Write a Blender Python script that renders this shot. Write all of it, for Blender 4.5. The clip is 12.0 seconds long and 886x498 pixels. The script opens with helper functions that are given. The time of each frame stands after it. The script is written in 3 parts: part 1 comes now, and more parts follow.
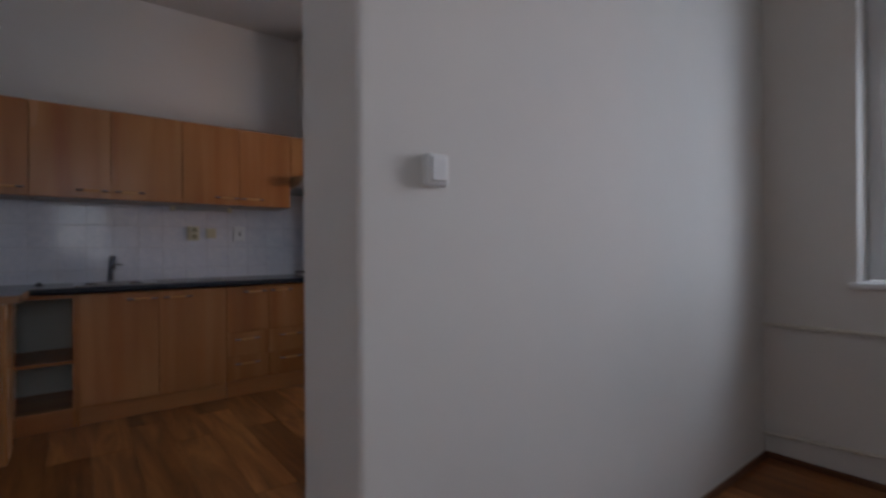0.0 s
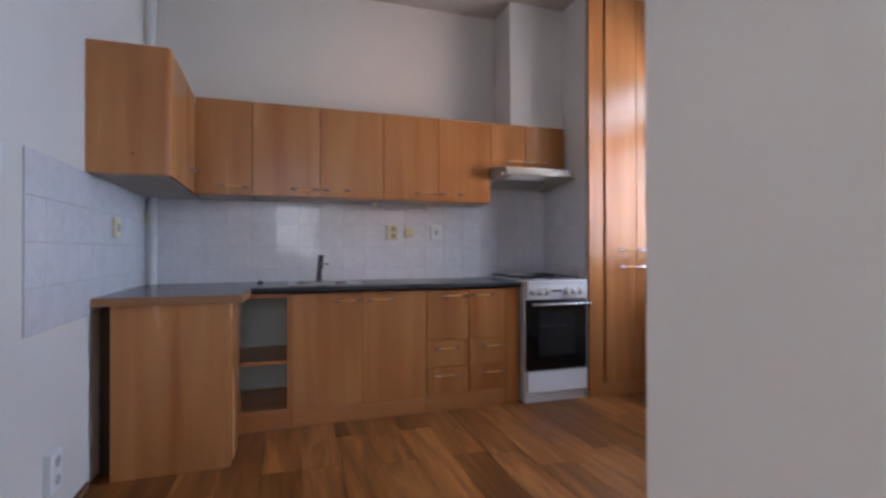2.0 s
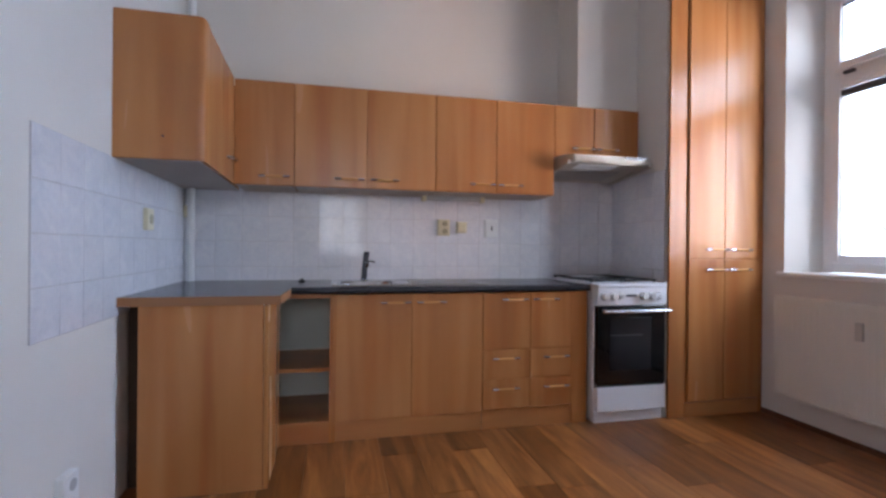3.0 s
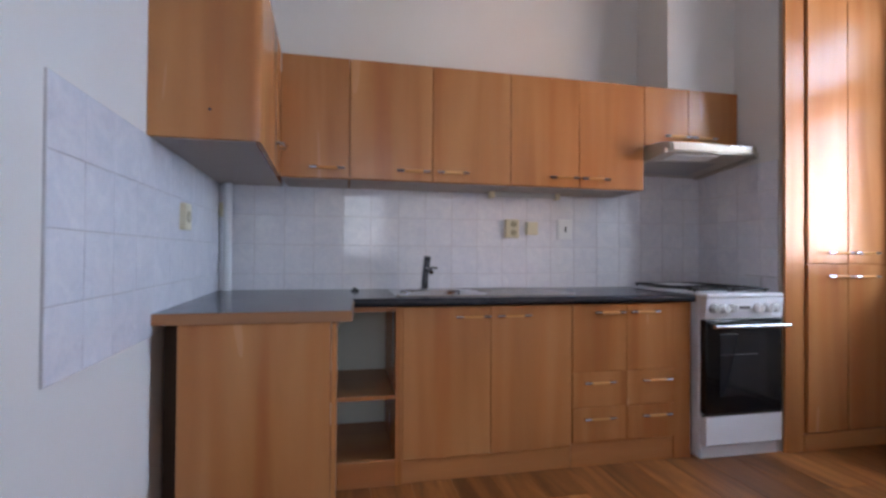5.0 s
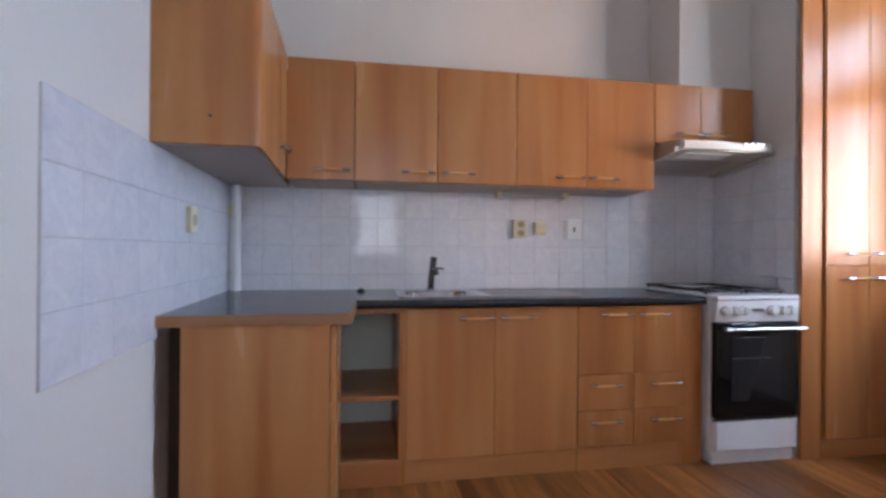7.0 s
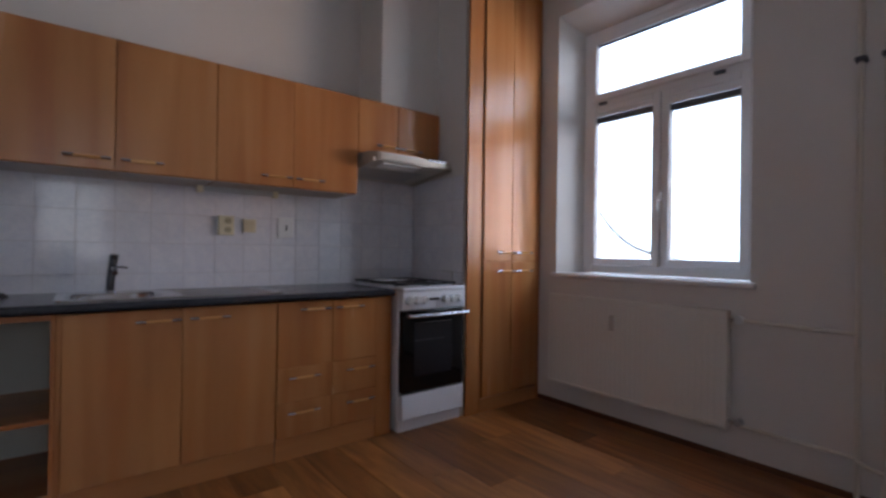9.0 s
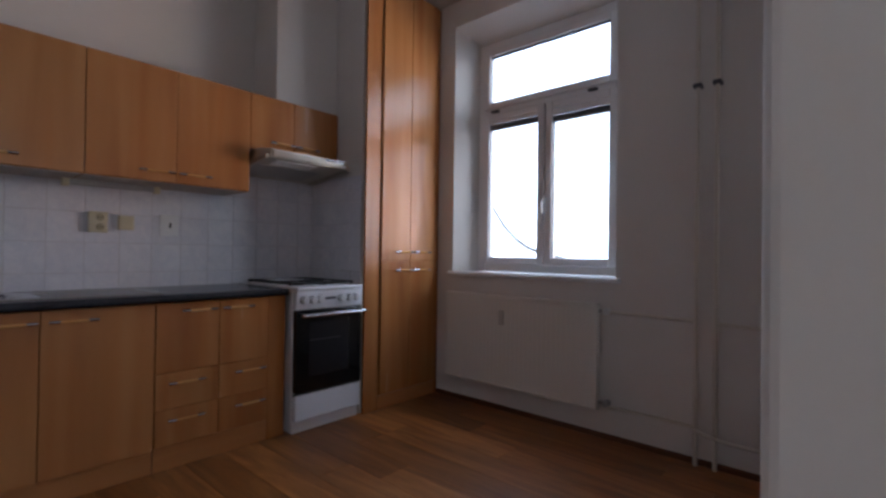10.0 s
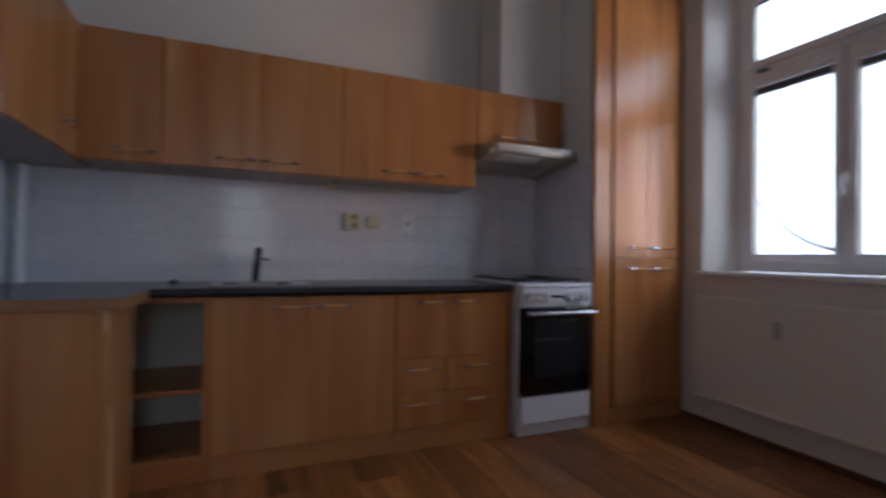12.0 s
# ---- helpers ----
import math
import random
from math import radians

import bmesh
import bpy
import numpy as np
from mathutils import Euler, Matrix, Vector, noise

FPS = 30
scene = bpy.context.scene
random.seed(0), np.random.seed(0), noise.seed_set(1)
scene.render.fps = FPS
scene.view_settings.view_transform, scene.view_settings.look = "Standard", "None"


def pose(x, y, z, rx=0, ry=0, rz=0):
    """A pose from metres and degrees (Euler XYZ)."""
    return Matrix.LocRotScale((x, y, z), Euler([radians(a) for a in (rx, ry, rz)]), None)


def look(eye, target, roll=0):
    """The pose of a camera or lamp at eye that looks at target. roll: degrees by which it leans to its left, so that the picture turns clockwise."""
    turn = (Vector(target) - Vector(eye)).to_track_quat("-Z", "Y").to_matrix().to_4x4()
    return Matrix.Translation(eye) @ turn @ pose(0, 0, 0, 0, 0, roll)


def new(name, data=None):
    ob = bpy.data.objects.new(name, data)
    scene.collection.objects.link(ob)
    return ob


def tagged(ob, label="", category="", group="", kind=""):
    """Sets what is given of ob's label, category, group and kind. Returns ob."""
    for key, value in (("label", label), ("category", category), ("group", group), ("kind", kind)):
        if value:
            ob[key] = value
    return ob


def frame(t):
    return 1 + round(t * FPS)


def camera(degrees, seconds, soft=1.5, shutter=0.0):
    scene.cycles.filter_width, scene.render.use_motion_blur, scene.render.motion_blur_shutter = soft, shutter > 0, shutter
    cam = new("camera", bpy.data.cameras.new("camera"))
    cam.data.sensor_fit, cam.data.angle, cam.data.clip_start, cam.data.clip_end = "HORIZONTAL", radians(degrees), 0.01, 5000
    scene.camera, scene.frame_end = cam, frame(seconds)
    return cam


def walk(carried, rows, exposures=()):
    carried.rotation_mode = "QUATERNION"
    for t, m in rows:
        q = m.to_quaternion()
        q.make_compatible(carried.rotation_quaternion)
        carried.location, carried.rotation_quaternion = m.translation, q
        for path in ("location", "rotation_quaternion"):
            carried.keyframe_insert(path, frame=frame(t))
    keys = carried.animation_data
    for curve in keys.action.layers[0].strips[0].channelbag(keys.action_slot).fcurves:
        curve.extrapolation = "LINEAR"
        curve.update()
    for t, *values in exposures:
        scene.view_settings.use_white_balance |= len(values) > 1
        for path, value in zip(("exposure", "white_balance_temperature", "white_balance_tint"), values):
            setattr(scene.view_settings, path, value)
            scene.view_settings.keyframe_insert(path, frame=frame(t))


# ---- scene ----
cam = camera(86.8, 12.0, soft=2.7, shutter=0.4)
PATH = [
    (0, (0.882, -4.252, 1.084), (2.111, -2.674, 1.083), -0.4),
    (0.5, (0.855, -4.065, 1.079), (1.864, -2.339, 1.085), -0.2),
    (1, (0.802, -3.957, 1.077), (1.710, -2.175, 1.094), -0.5),
    (1.5, (0.845, -3.767, 1.076), (1.635, -1.930, 1.084), -0.2),
    (2, (0.887, -3.584, 1.077), (1.497, -1.680, 1.086), -0.1),
    (2.5, (0.908, -3.418, 1.077), (1.345, -1.466, 1.072), 0.5),
    (4.5, (0.658, -2.762, 1.083), (1.161, -0.827, 1.093), 0.6),
    (5, (0.611, -2.735, 1.063), (1.028, -0.779, 1.085), 0.4),
    (5.5, (0.583, -2.734, 1.064), (0.882, -0.756, 1.087), 0.4),
    (6, (0.597, -2.725, 1.065), (0.819, -0.737, 1.085), 0.3),
    (6.5, (0.644, -2.727, 1.070), (0.846, -0.737, 1.088), 0.3),
    (7, (0.686, -2.748, 1.088), (1.021, -0.776, 1.094), 0.4),
    (7.5, (0.727, -2.769, 1.099), (1.333, -0.863, 1.097), 0.7),
    (9.5, (0.951, -3.040, 1.084), (2.334, -1.595, 1.098), 0.8),
    (10, (0.957, -3.098, 1.077), (2.456, -1.774, 1.097), 0.8),
    (10.5, (0.954, -3.105, 1.077), (2.523, -1.865, 1.095), 0.8),
    (11, (1.039, -3.064, 1.078), (2.613, -1.831, 1.089), 1.0),
    (11.5, (1.045, -2.955, 1.090), (2.419, -1.501, 1.088), 0.9),
    (12, (1.038, -2.905, 1.017), (1.797, -1.055, 1.047), 0.8),
]
EXPOSURES = [(0, -1.88), (0.5, -1.25), (1.0, -0.98), (1.5, -0.67), (2.0, -0.36), (2.5, -0.08), (4.5, -0.10), (5.0, -0.01), (5.5, 0.0),
             (6.5, 0.0), (7.5, -0.03), (8.4, -0.6), (9.5, -1.32), (10.5, -1.34), (11.5, -1.25), (12.0, -1.42)]
walk(cam, [(t, look(eye, target, roll)) for t, eye, target, roll in PATH], EXPOSURES)

# ---- light ----
world = bpy.data.worlds.new("world")
scene.world = world
world.use_nodes = True
wn = world.node_tree.nodes
sky = wn.new("ShaderNodeTexSky")
sky.sky_type, sky.sun_disc = "NISHITA", False
sky.sun_elevation, sky.sun_rotation = radians(38), radians(200)
wn["Background"].inputs["Strength"].default_value = 0.12
world.node_tree.links.new(sky.outputs[0], wn["Background"].inputs["Color"])


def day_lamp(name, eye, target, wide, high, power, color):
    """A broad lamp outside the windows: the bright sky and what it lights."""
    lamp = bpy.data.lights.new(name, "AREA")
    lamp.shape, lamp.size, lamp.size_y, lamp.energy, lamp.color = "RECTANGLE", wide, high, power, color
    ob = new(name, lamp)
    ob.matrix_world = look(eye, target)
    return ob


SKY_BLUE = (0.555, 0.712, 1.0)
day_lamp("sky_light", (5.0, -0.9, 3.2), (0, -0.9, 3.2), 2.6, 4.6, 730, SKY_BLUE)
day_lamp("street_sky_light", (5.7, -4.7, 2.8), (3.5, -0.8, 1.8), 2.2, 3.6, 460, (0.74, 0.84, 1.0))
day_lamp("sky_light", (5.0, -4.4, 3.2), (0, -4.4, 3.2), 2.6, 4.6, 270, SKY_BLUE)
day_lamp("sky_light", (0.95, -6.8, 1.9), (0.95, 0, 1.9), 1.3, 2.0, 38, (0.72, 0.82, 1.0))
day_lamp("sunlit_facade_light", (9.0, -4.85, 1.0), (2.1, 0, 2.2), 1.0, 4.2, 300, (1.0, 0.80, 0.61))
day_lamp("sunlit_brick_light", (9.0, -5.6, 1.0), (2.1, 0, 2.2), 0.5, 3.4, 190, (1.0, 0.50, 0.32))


# ---- materials ----
def mat(name, color, rough=0.5, metal=0.0, spec=0.5):
    m = bpy.data.materials.new(name)
    m.use_nodes = True
    b = m.node_tree.nodes["Principled BSDF"]
    b.inputs["Base Color"].default_value = (*color, 1)
    b.inputs["Roughness"].default_value = rough
    b.inputs["Metallic"].default_value = metal
    b.inputs["Specular IOR Level"].default_value = spec
    return m


def coords(m, scale, jitter=True):
    """Object coordinates, stretched, and moved apart from object to object."""
    t = m.node_tree
    c = t.nodes.new("ShaderNodeTexCoord")
    mp = t.nodes.new("ShaderNodeMapping")
    mp.inputs["Scale"].default_value = scale
    t.links.new(c.outputs["Object"], mp.inputs["Vector"])
    if jitter:
        info = t.nodes.new("ShaderNodeObjectInfo")
        mul = t.nodes.new("ShaderNodeVectorMath")
        mul.operation = "SCALE"
        mul.inputs[0].default_value = (37.0, 71.0, 53.0)
        t.links.new(info.outputs["Random"], mul.inputs["Scale"])
        t.links.new(mul.outputs[0], mp.inputs["Location"])
    return mp.outputs[0]


def noise_tex(m, vec, scale, detail=4.0, rough=0.55, distortion=0.0):
    n = m.node_tree.nodes.new("ShaderNodeTexNoise")
    n.inputs["Scale"].default_value, n.inputs["Detail"].default_value = scale, detail
    n.inputs["Roughness"].default_value, n.inputs["Distortion"].default_value = rough, distortion
    m.node_tree.links.new(vec, n.inputs["Vector"])
    return n.outputs["Fac"]


def ramp(m, fac, stops):
    r = m.node_tree.nodes.new("ShaderNodeValToRGB")
    e = r.color_ramp.elements
    while len(e) < len(stops):
        e.new(0.5)
    for el, (p, c) in zip(e, stops):
        el.position, el.color = p, (*c, 1)
    m.node_tree.links.new(fac, r.inputs["Fac"])
    return r.outputs["Color"]


def mix(m, a, b, fac, how="MIX"):
    n = m.node_tree.nodes.new("ShaderNodeMix")
    n.data_type, n.blend_type = "RGBA", how
    t = m.node_tree
    for v, k in ((fac, 0), (a, 6), (b, 7)):
        if isinstance(v, (int, float)):
            n.inputs[k].default_value = v
        elif isinstance(v, tuple):
            n.inputs[k].default_value = (*v, 1)
        else:
            t.links.new(v, n.inputs[k])
    return n.outputs[2]


def finish(m, color=None, rough=None, bump=None, strength=0.1, distance=0.001):
    t = m.node_tree
    b = t.nodes["Principled BSDF"]
    if color is not None:
        t.links.new(color, b.inputs["Base Color"])
    if rough is not None:
        mr = t.nodes.new("ShaderNodeMapRange")
        mr.inputs["To Min"].default_value, mr.inputs["To Max"].default_value = rough[1], rough[2]
        t.links.new(rough[0], mr.inputs["Value"])
        t.links.new(mr.outputs[0], b.inputs["Roughness"])
    if bump is not None:
        n = t.nodes.new("ShaderNodeBump")
        n.inputs["Strength"].default_value, n.inputs["Distance"].default_value = strength, distance
        t.links.new(bump, n.inputs["Height"])
        t.links.new(n.outputs[0], b.inputs["Normal"])
    return m


def paint(name, color, rough=0.75):
    m = mat(name, color, rough, 0, 0.3)
    v = coords(m, (1, 1, 1), False)
    big = noise_tex(m, v, 1.3, 3)
    fine = noise_tex(m, v, 160, 3)
    dark = tuple(c * 0.94 for c in color)
    return finish(m, ramp(m, big, [(0.3, dark), (0.7, color)]), (big, rough - 0.08, rough + 0.08), fine, 0.12, 0.002)


def beech(name, scale, light, mid, dark, rough=0.30):
    """Beech laminate: soft broad bands, reddish heartwood stripes and very faint flecks along the grain."""
    m = mat(name, mid, rough, 0, 0.5)
    v = coords(m, scale)
    band = noise_tex(m, v, 2.1, 2.0, 0.45, 0.5)
    stripe = noise_tex(m, coords(m, tuple(q * (0.8 if q > 1 else 0.35) for q in scale)), 4.6, 1.5, 0.4, 0.3)
    fleck = noise_tex(m, v, 40.0, 3, 0.5)
    col = ramp(m, band, [(0.26, dark), (0.50, mid), (0.76, light)])
    col = mix(m, col, ramp(m, fleck, [(0.36, dark), (0.56, light)]), 0.035)
    col = mix(m, col, ramp(m, stripe, [(0.36, (1.03, 1.03, 1.02)), (0.50, (1.0, 0.985, 0.965)), (0.68, (0.97, 0.87, 0.79))]), 1.0, "MULTIPLY")
    return finish(m, col, (band, rough - 0.03, rough + 0.05), fleck, 0.008, 0.0004)


WALL = paint("wall_paint", (0.75, 0.716, 0.672))
# Ceiling darker than the walls: its weaker light is put into the paint colour.
CEIL = paint("ceiling_paint_shaded", (0.60, 0.555, 0.50), 0.85)
WOOD_V = beech("beech_upright", (3.0, 3.0, 0.28), (0.565, 0.268, 0.100), (0.480, 0.204, 0.070), (0.380, 0.144, 0.047), 0.25)
WOOD_H = beech("beech_level", (0.28, 3.0, 3.0), (0.565, 0.268, 0.100), (0.480, 0.204, 0.070), (0.380, 0.144, 0.047))
WOOD_EDGE = beech("beech_edging", (0.4, 2.0, 3.0), (0.42, 0.22, 0.10), (0.36, 0.17, 0.07), (0.26, 0.11, 0.045), 0.42)
# Cabinet undersides: the brown tint is reflected warm light put into the colour.
UNDER = paint("laminate_with_bounce_tint", (0.40, 0.325, 0.27), 0.45)
SHELF_BACK = paint("pale_hardboard", (0.78, 0.80, 0.72), 0.55)


def worktop_mat():
    m = mat("slate_laminate", (0.03, 0.033, 0.04), 0.3, 0, 0.5)
    v = coords(m, (1, 1, 1), False)
    speck = noise_tex(m, v, 220, 3, 0.7)
    cloud = noise_tex(m, v, 9, 4)
    col = ramp(m, cloud, [(0.3, (0.018, 0.021, 0.029)), (0.7, (0.036, 0.041, 0.053))])
    col = mix(m, col, ramp(m, speck, [(0.45, (0.012, 0.013, 0.017)), (0.66, (0.10, 0.105, 0.12))]), 0.3)
    return finish(m, col, (cloud, 0.15, 0.24), speck, 0.06, 0.0005)


def tile_mat():
    m = mat("marbled_tile", (0.62, 0.62, 0.65), 0.12, 0, 0.5)
    v = coords(m, (1, 1, 1))
    cloud = noise_tex(m, v, 9, 5, 0.6, 1.2)
    vein = noise_tex(m, v, 26, 4, 0.6, 2.0)
    col = ramp(m, cloud, [(0.30, (0.66, 0.67, 0.72)), (0.5, (0.735, 0.735, 0.775)), (0.72, (0.82, 0.81, 0.83))])
    col = mix(m, col, ramp(m, vein, [(0.38, (0.66, 0.67, 0.72)), (0.58, (0.81, 0.81, 0.83))]), 0.3)
    info = m.node_tree.nodes.new("ShaderNodeObjectInfo")
    col = mix(m, col, ramp(m, info.outputs["Random"], [(0.0, (0.965, 0.965, 0.97)), (1.0, (1, 1, 1))]), 1.0, "MULTIPLY")
    return finish(m, col, (cloud, 0.05, 0.10), cloud, 0.05, 0.001)


def plank_mat():
    """Oiled oak boards: cathedral bands, pale sapwood streaks and dark pores along z."""
    m = mat("oak_floor", (0.3, 0.15, 0.06), 0.36, 0, 0.5)
    v = coords(m, (3.2, 3.2, 0.34))
    band = noise_tex(m, v, 3.4, 4, 0.55, 1.1)
    streak = noise_tex(m, coords(m, (4.0, 4.0, 0.5)), 2.6, 3, 0.5, 0.4)
    fleck = noise_tex(m, v, 46, 5, 0.65)
    col = ramp(m, band, [(0.30, (0.15, 0.046, 0.012)), (0.48, (0.36, 0.122, 0.030)), (0.68, (0.64, 0.265, 0.078))])
    col = mix(m, col, ramp(m, streak, [(0.50, (0.26, 0.092, 0.025)), (0.70, (0.62, 0.29, 0.10))]), 0.24)
    col = mix(m, col, ramp(m, fleck, [(0.36, (0.10, 0.04, 0.014)), (0.56, (0.42, 0.19, 0.07))]), 0.18)
    info = m.node_tree.nodes.new("ShaderNodeObjectInfo")
    col = mix(m, col, ramp(m, info.outputs["Random"], [(0.0, (0.50, 0.44, 0.38)), (0.35, (0.72, 0.67, 0.61)), (0.75, (0.88, 0.84, 0.78)), (1.0, (1.10, 1.05, 0.96))]), 1.0, "MULTIPLY")
    return finish(m, col, (fleck, 0.28, 0.42), fleck, 0.05, 0.0006)


WORKTOP, TILE, PLANK = worktop_mat(), tile_mat(), plank_mat()
GRIP = beech("handle_wood", (0.28, 3.0, 3.0), (0.82, 0.47, 0.19), (0.72, 0.38, 0.135), (0.58, 0.28, 0.09), 0.25)
GROUT = paint("grout", (0.58, 0.56, 0.565), 0.85)
# Dark joints between floor planks, and the shade painted into the end cabinet's wall gap.
GAP = mat("joint_and_gap_shade", (0.05, 0.025, 0.012), 0.8)
CHROME = mat("chrome", (0.60, 0.60, 0.61), 0.14, 1.0)
DARK_CHROME = mat("tap_chrome", (0.13, 0.13, 0.145), 0.10, 1.0)
STEEL = mat("brushed_steel", (0.62, 0.63, 0.65), 0.2, 1.0)
v = coords(STEEL, (2, 60, 60), False)
finish(STEEL, None, (noise_tex(STEEL, v, 8, 3), 0.14, 0.26))
ENAMEL = mat("white_enamel", (0.80, 0.81, 0.84), 0.22)
ENAMEL_GREY = mat("grey_enamel", (0.55, 0.56, 0.58), 0.35)
BLACK = mat("black_plastic", (0.012, 0.012, 0.013), 0.35)
IRON = mat("cast_iron", (0.015, 0.015, 0.016), 0.55)
OVEN_GLASS = mat("dark_oven_glass", (0.006, 0.006, 0.007), 0.06)
OVEN_PANE = mat("oven_window", (0.017, 0.017, 0.019), 0.09)
CREAM = mat("cream_plastic", (0.66, 0.60, 0.42), 0.4)
CREAM_D = mat("dark_cream_plastic", (0.40, 0.35, 0.22), 0.45)
WHITE_P = mat("white_plastic", (0.76, 0.77, 0.77), 0.35)
GREY_P = mat("grey_plastic", (0.42, 0.43, 0.43), 0.45)
PVC = mat("window_pvc", (0.80, 0.80, 0.80), 0.3)
RADIATOR = mat("radiator_enamel", (0.76, 0.74, 0.68), 0.4)
PIPE = mat("painted_pipe", (0.69, 0.645, 0.56), 0.45)
HOOD = mat("hood_enamel", (0.50, 0.46, 0.39), 0.32, 0.5)
SKIRT = paint("dark_skirting_stain", (0.14, 0.062, 0.030), 0.45)
FILTER = mat("grease_filter", (0.40, 0.38, 0.36), 0.4, 0.6)
METER = mat("meter_plastic", (0.52, 0.50, 0.46), 0.45)
# Cable grey is lightened: daylight glare around it is put into the colour.
CABLE = mat("cable_sheath_in_glare", (0.42, 0.40, 0.38), 0.6)
BLIND = mat("dark_slat", (0.07, 0.075, 0.09), 0.5)
GLASS = bpy.data.materials.new("window_glass")
GLASS.use_nodes = True
gb = GLASS.node_tree.nodes["Principled BSDF"]
gb.inputs["Roughness"].default_value, gb.inputs["Transmission Weight"].default_value, gb.inputs["IOR"].default_value = 0.0, 1.0, 1.45


# ---- building helpers ----
PLACE = {}


def thing(name, at, label, category, group="", kind=""):
    ob = new(name)
    ob.location = at
    ob.empty_display_size = 0.1
    PLACE[ob.name] = Vector(at)
    return tagged(ob, label, category, group, kind)


def part(name, bm, material, parent=None, label="", smooth=False):
    """Links a bmesh, given in world metres, as one mesh object under a thing or part."""
    pts = [p.co for p in bm.verts]
    lo = Vector([min(p[k] for p in pts) for k in range(3)])
    hi = Vector([max(p[k] for p in pts) for k in range(3)])
    mid = (lo + hi) / 2
    bmesh.ops.translate(bm, verts=bm.verts, vec=-mid)
    bmesh.ops.recalc_face_normals(bm, faces=bm.faces)
    me = bpy.data.meshes.new(name)
    bm.to_mesh(me)
    bm.free()
    me.materials.append(material)
    if smooth:
        me.shade_smooth()
        me.set_sharp_from_angle(angle=radians(38))
    ob = new(name, me)
    if parent is not None:
        ob.parent = parent
        ob.location = mid - PLACE[parent.name]
    else:
        ob.location = mid
    PLACE[ob.name] = mid
    if label:
        ob["label"] = label
    return ob


def box(x0, x1, y0, y1, z0, z1, r=0.0, seg=2, bm=None):
    bm = bm or bmesh.new()
    m = pose((x0 + x1) / 2, (y0 + y1) / 2, (z0 + z1) / 2) @ Matrix.Diagonal((abs(x1 - x0), abs(y1 - y0), abs(z1 - z0), 1))
    made = bmesh.ops.create_cube(bm, size=1, matrix=m)["verts"]
    if r:
        edges = list({e for p in made for e in p.link_edges})
        bmesh.ops.bevel(bm, geom=edges, offset=r, segments=seg, profile=0.5, affect="EDGES")
    return bm


def tube(points, r, n=10, bm=None, cap=True):
    bm = bm or bmesh.new()
    pts = [Vector(p) for p in points]
    rings = []
    for i, p in enumerate(pts):
        d = (pts[min(i + 1, len(pts) - 1)] - pts[max(i - 1, 0)]).normalized()
        up = Vector((0, 0, 1)) if abs(d.z) < 0.9 else Vector((1, 0, 0))
        a = d.cross(up).normalized()
        b = d.cross(a)
        rings.append([bm.verts.new(p + r * (math.cos(k * math.tau / n) * a + math.sin(k * math.tau / n) * b)) for k in range(n)])
    for r0, r1 in zip(rings, rings[1:]):
        for k in range(n):
            bm.faces.new((r0[k], r0[(k + 1) % n], r1[(k + 1) % n], r1[k]))
    if cap:
        bm.faces.new(rings[0])
        bm.faces.new(rings[-1][::-1])
    return bm


def disc(cx, cy, cz, r, depth, axis="y", n=20, r2=None, bm=None):
    bm = bm or bmesh.new()
    rot = {"x": pose(0, 0, 0, 0, 90, 0), "y": pose(0, 0, 0, 90, 0, 0), "z": pose(0, 0, 0)}[axis]
    bmesh.ops.create_cone(bm, cap_ends=True, segments=n, radius1=r, radius2=r if r2 is None else r2, depth=depth, matrix=pose(cx, cy, cz) @ rot)
    return bm


def prism(outline, axis, a, b):
    """Extrudes an outline of two coordinates along the third, from a to b."""
    bm = bmesh.new()
    def put(u, w, t):
        return {"x": (t, u, w), "y": (u, t, w), "z": (u, w, t)}[axis]
    lo = [bm.verts.new(put(u, w, a)) for u, w in outline]
    hi = [bm.verts.new(put(u, w, b)) for u, w in outline]
    n = len(outline)
    bm.faces.new(lo)
    bm.faces.new(hi[::-1])
    for k in range(n):
        bm.faces.new((lo[k], lo[(k + 1) % n], hi[(k + 1) % n], hi[k]))
    return bm


def structure(name, bm, material, label, category="wall"):
    return tagged(part(name, bm, material), label, category, "", "structure")


def piece_mesh(name, w, h, d, c, material):
    """A thin slab in x and z with its face towards -y and chamfered edges."""
    def rect(ww, hh, y):
        return [(-ww, y, -hh), (ww, y, -hh), (ww, y, hh), (-ww, y, hh)]
    vs = rect(w / 2, h / 2, 0) + rect(w / 2, h / 2, -d + c) + rect(w / 2 - c, h / 2 - c, -d)
    fs = [(8, 9, 10, 11)]
    for o in (0, 4):
        fs += [(o + k, o + (k + 1) % 4, o + 4 + (k + 1) % 4, o + 4 + k) for k in range(4)]
    me = bpy.data.meshes.new(name)
    me.from_pydata(vs, [], fs)
    me.materials.append(material)
    return me


# ---- the rooms ----
XW, ZC, YP, YQ, XP, YE = 3.685, 3.005, -3.047, -3.36, 1.35, -6.0
WIN = (-0.79, -2.04, 0.945, 2.81)
WIN2 = (-3.73, -4.98, 0.915, 2.81)


def wall_with_openings(name, x0, x1, y_from, y_to, openings, label):
    """A wall across x, pieced round its openings, which run from y_from down to y_to."""
    bm = bmesh.new()
    y = y_from
    for ya, yb, za, zb in openings:
        box(x0, x1, ya, y, 0, ZC, bm=bm)
        box(x0, x1, yb, ya, 0, za, bm=bm)
        box(x0, x1, yb, ya, zb, ZC, bm=bm)
        y = yb
    box(x0, x1, y_to, y, 0, ZC, bm=bm)
    return structure(name, bm, WALL, label)


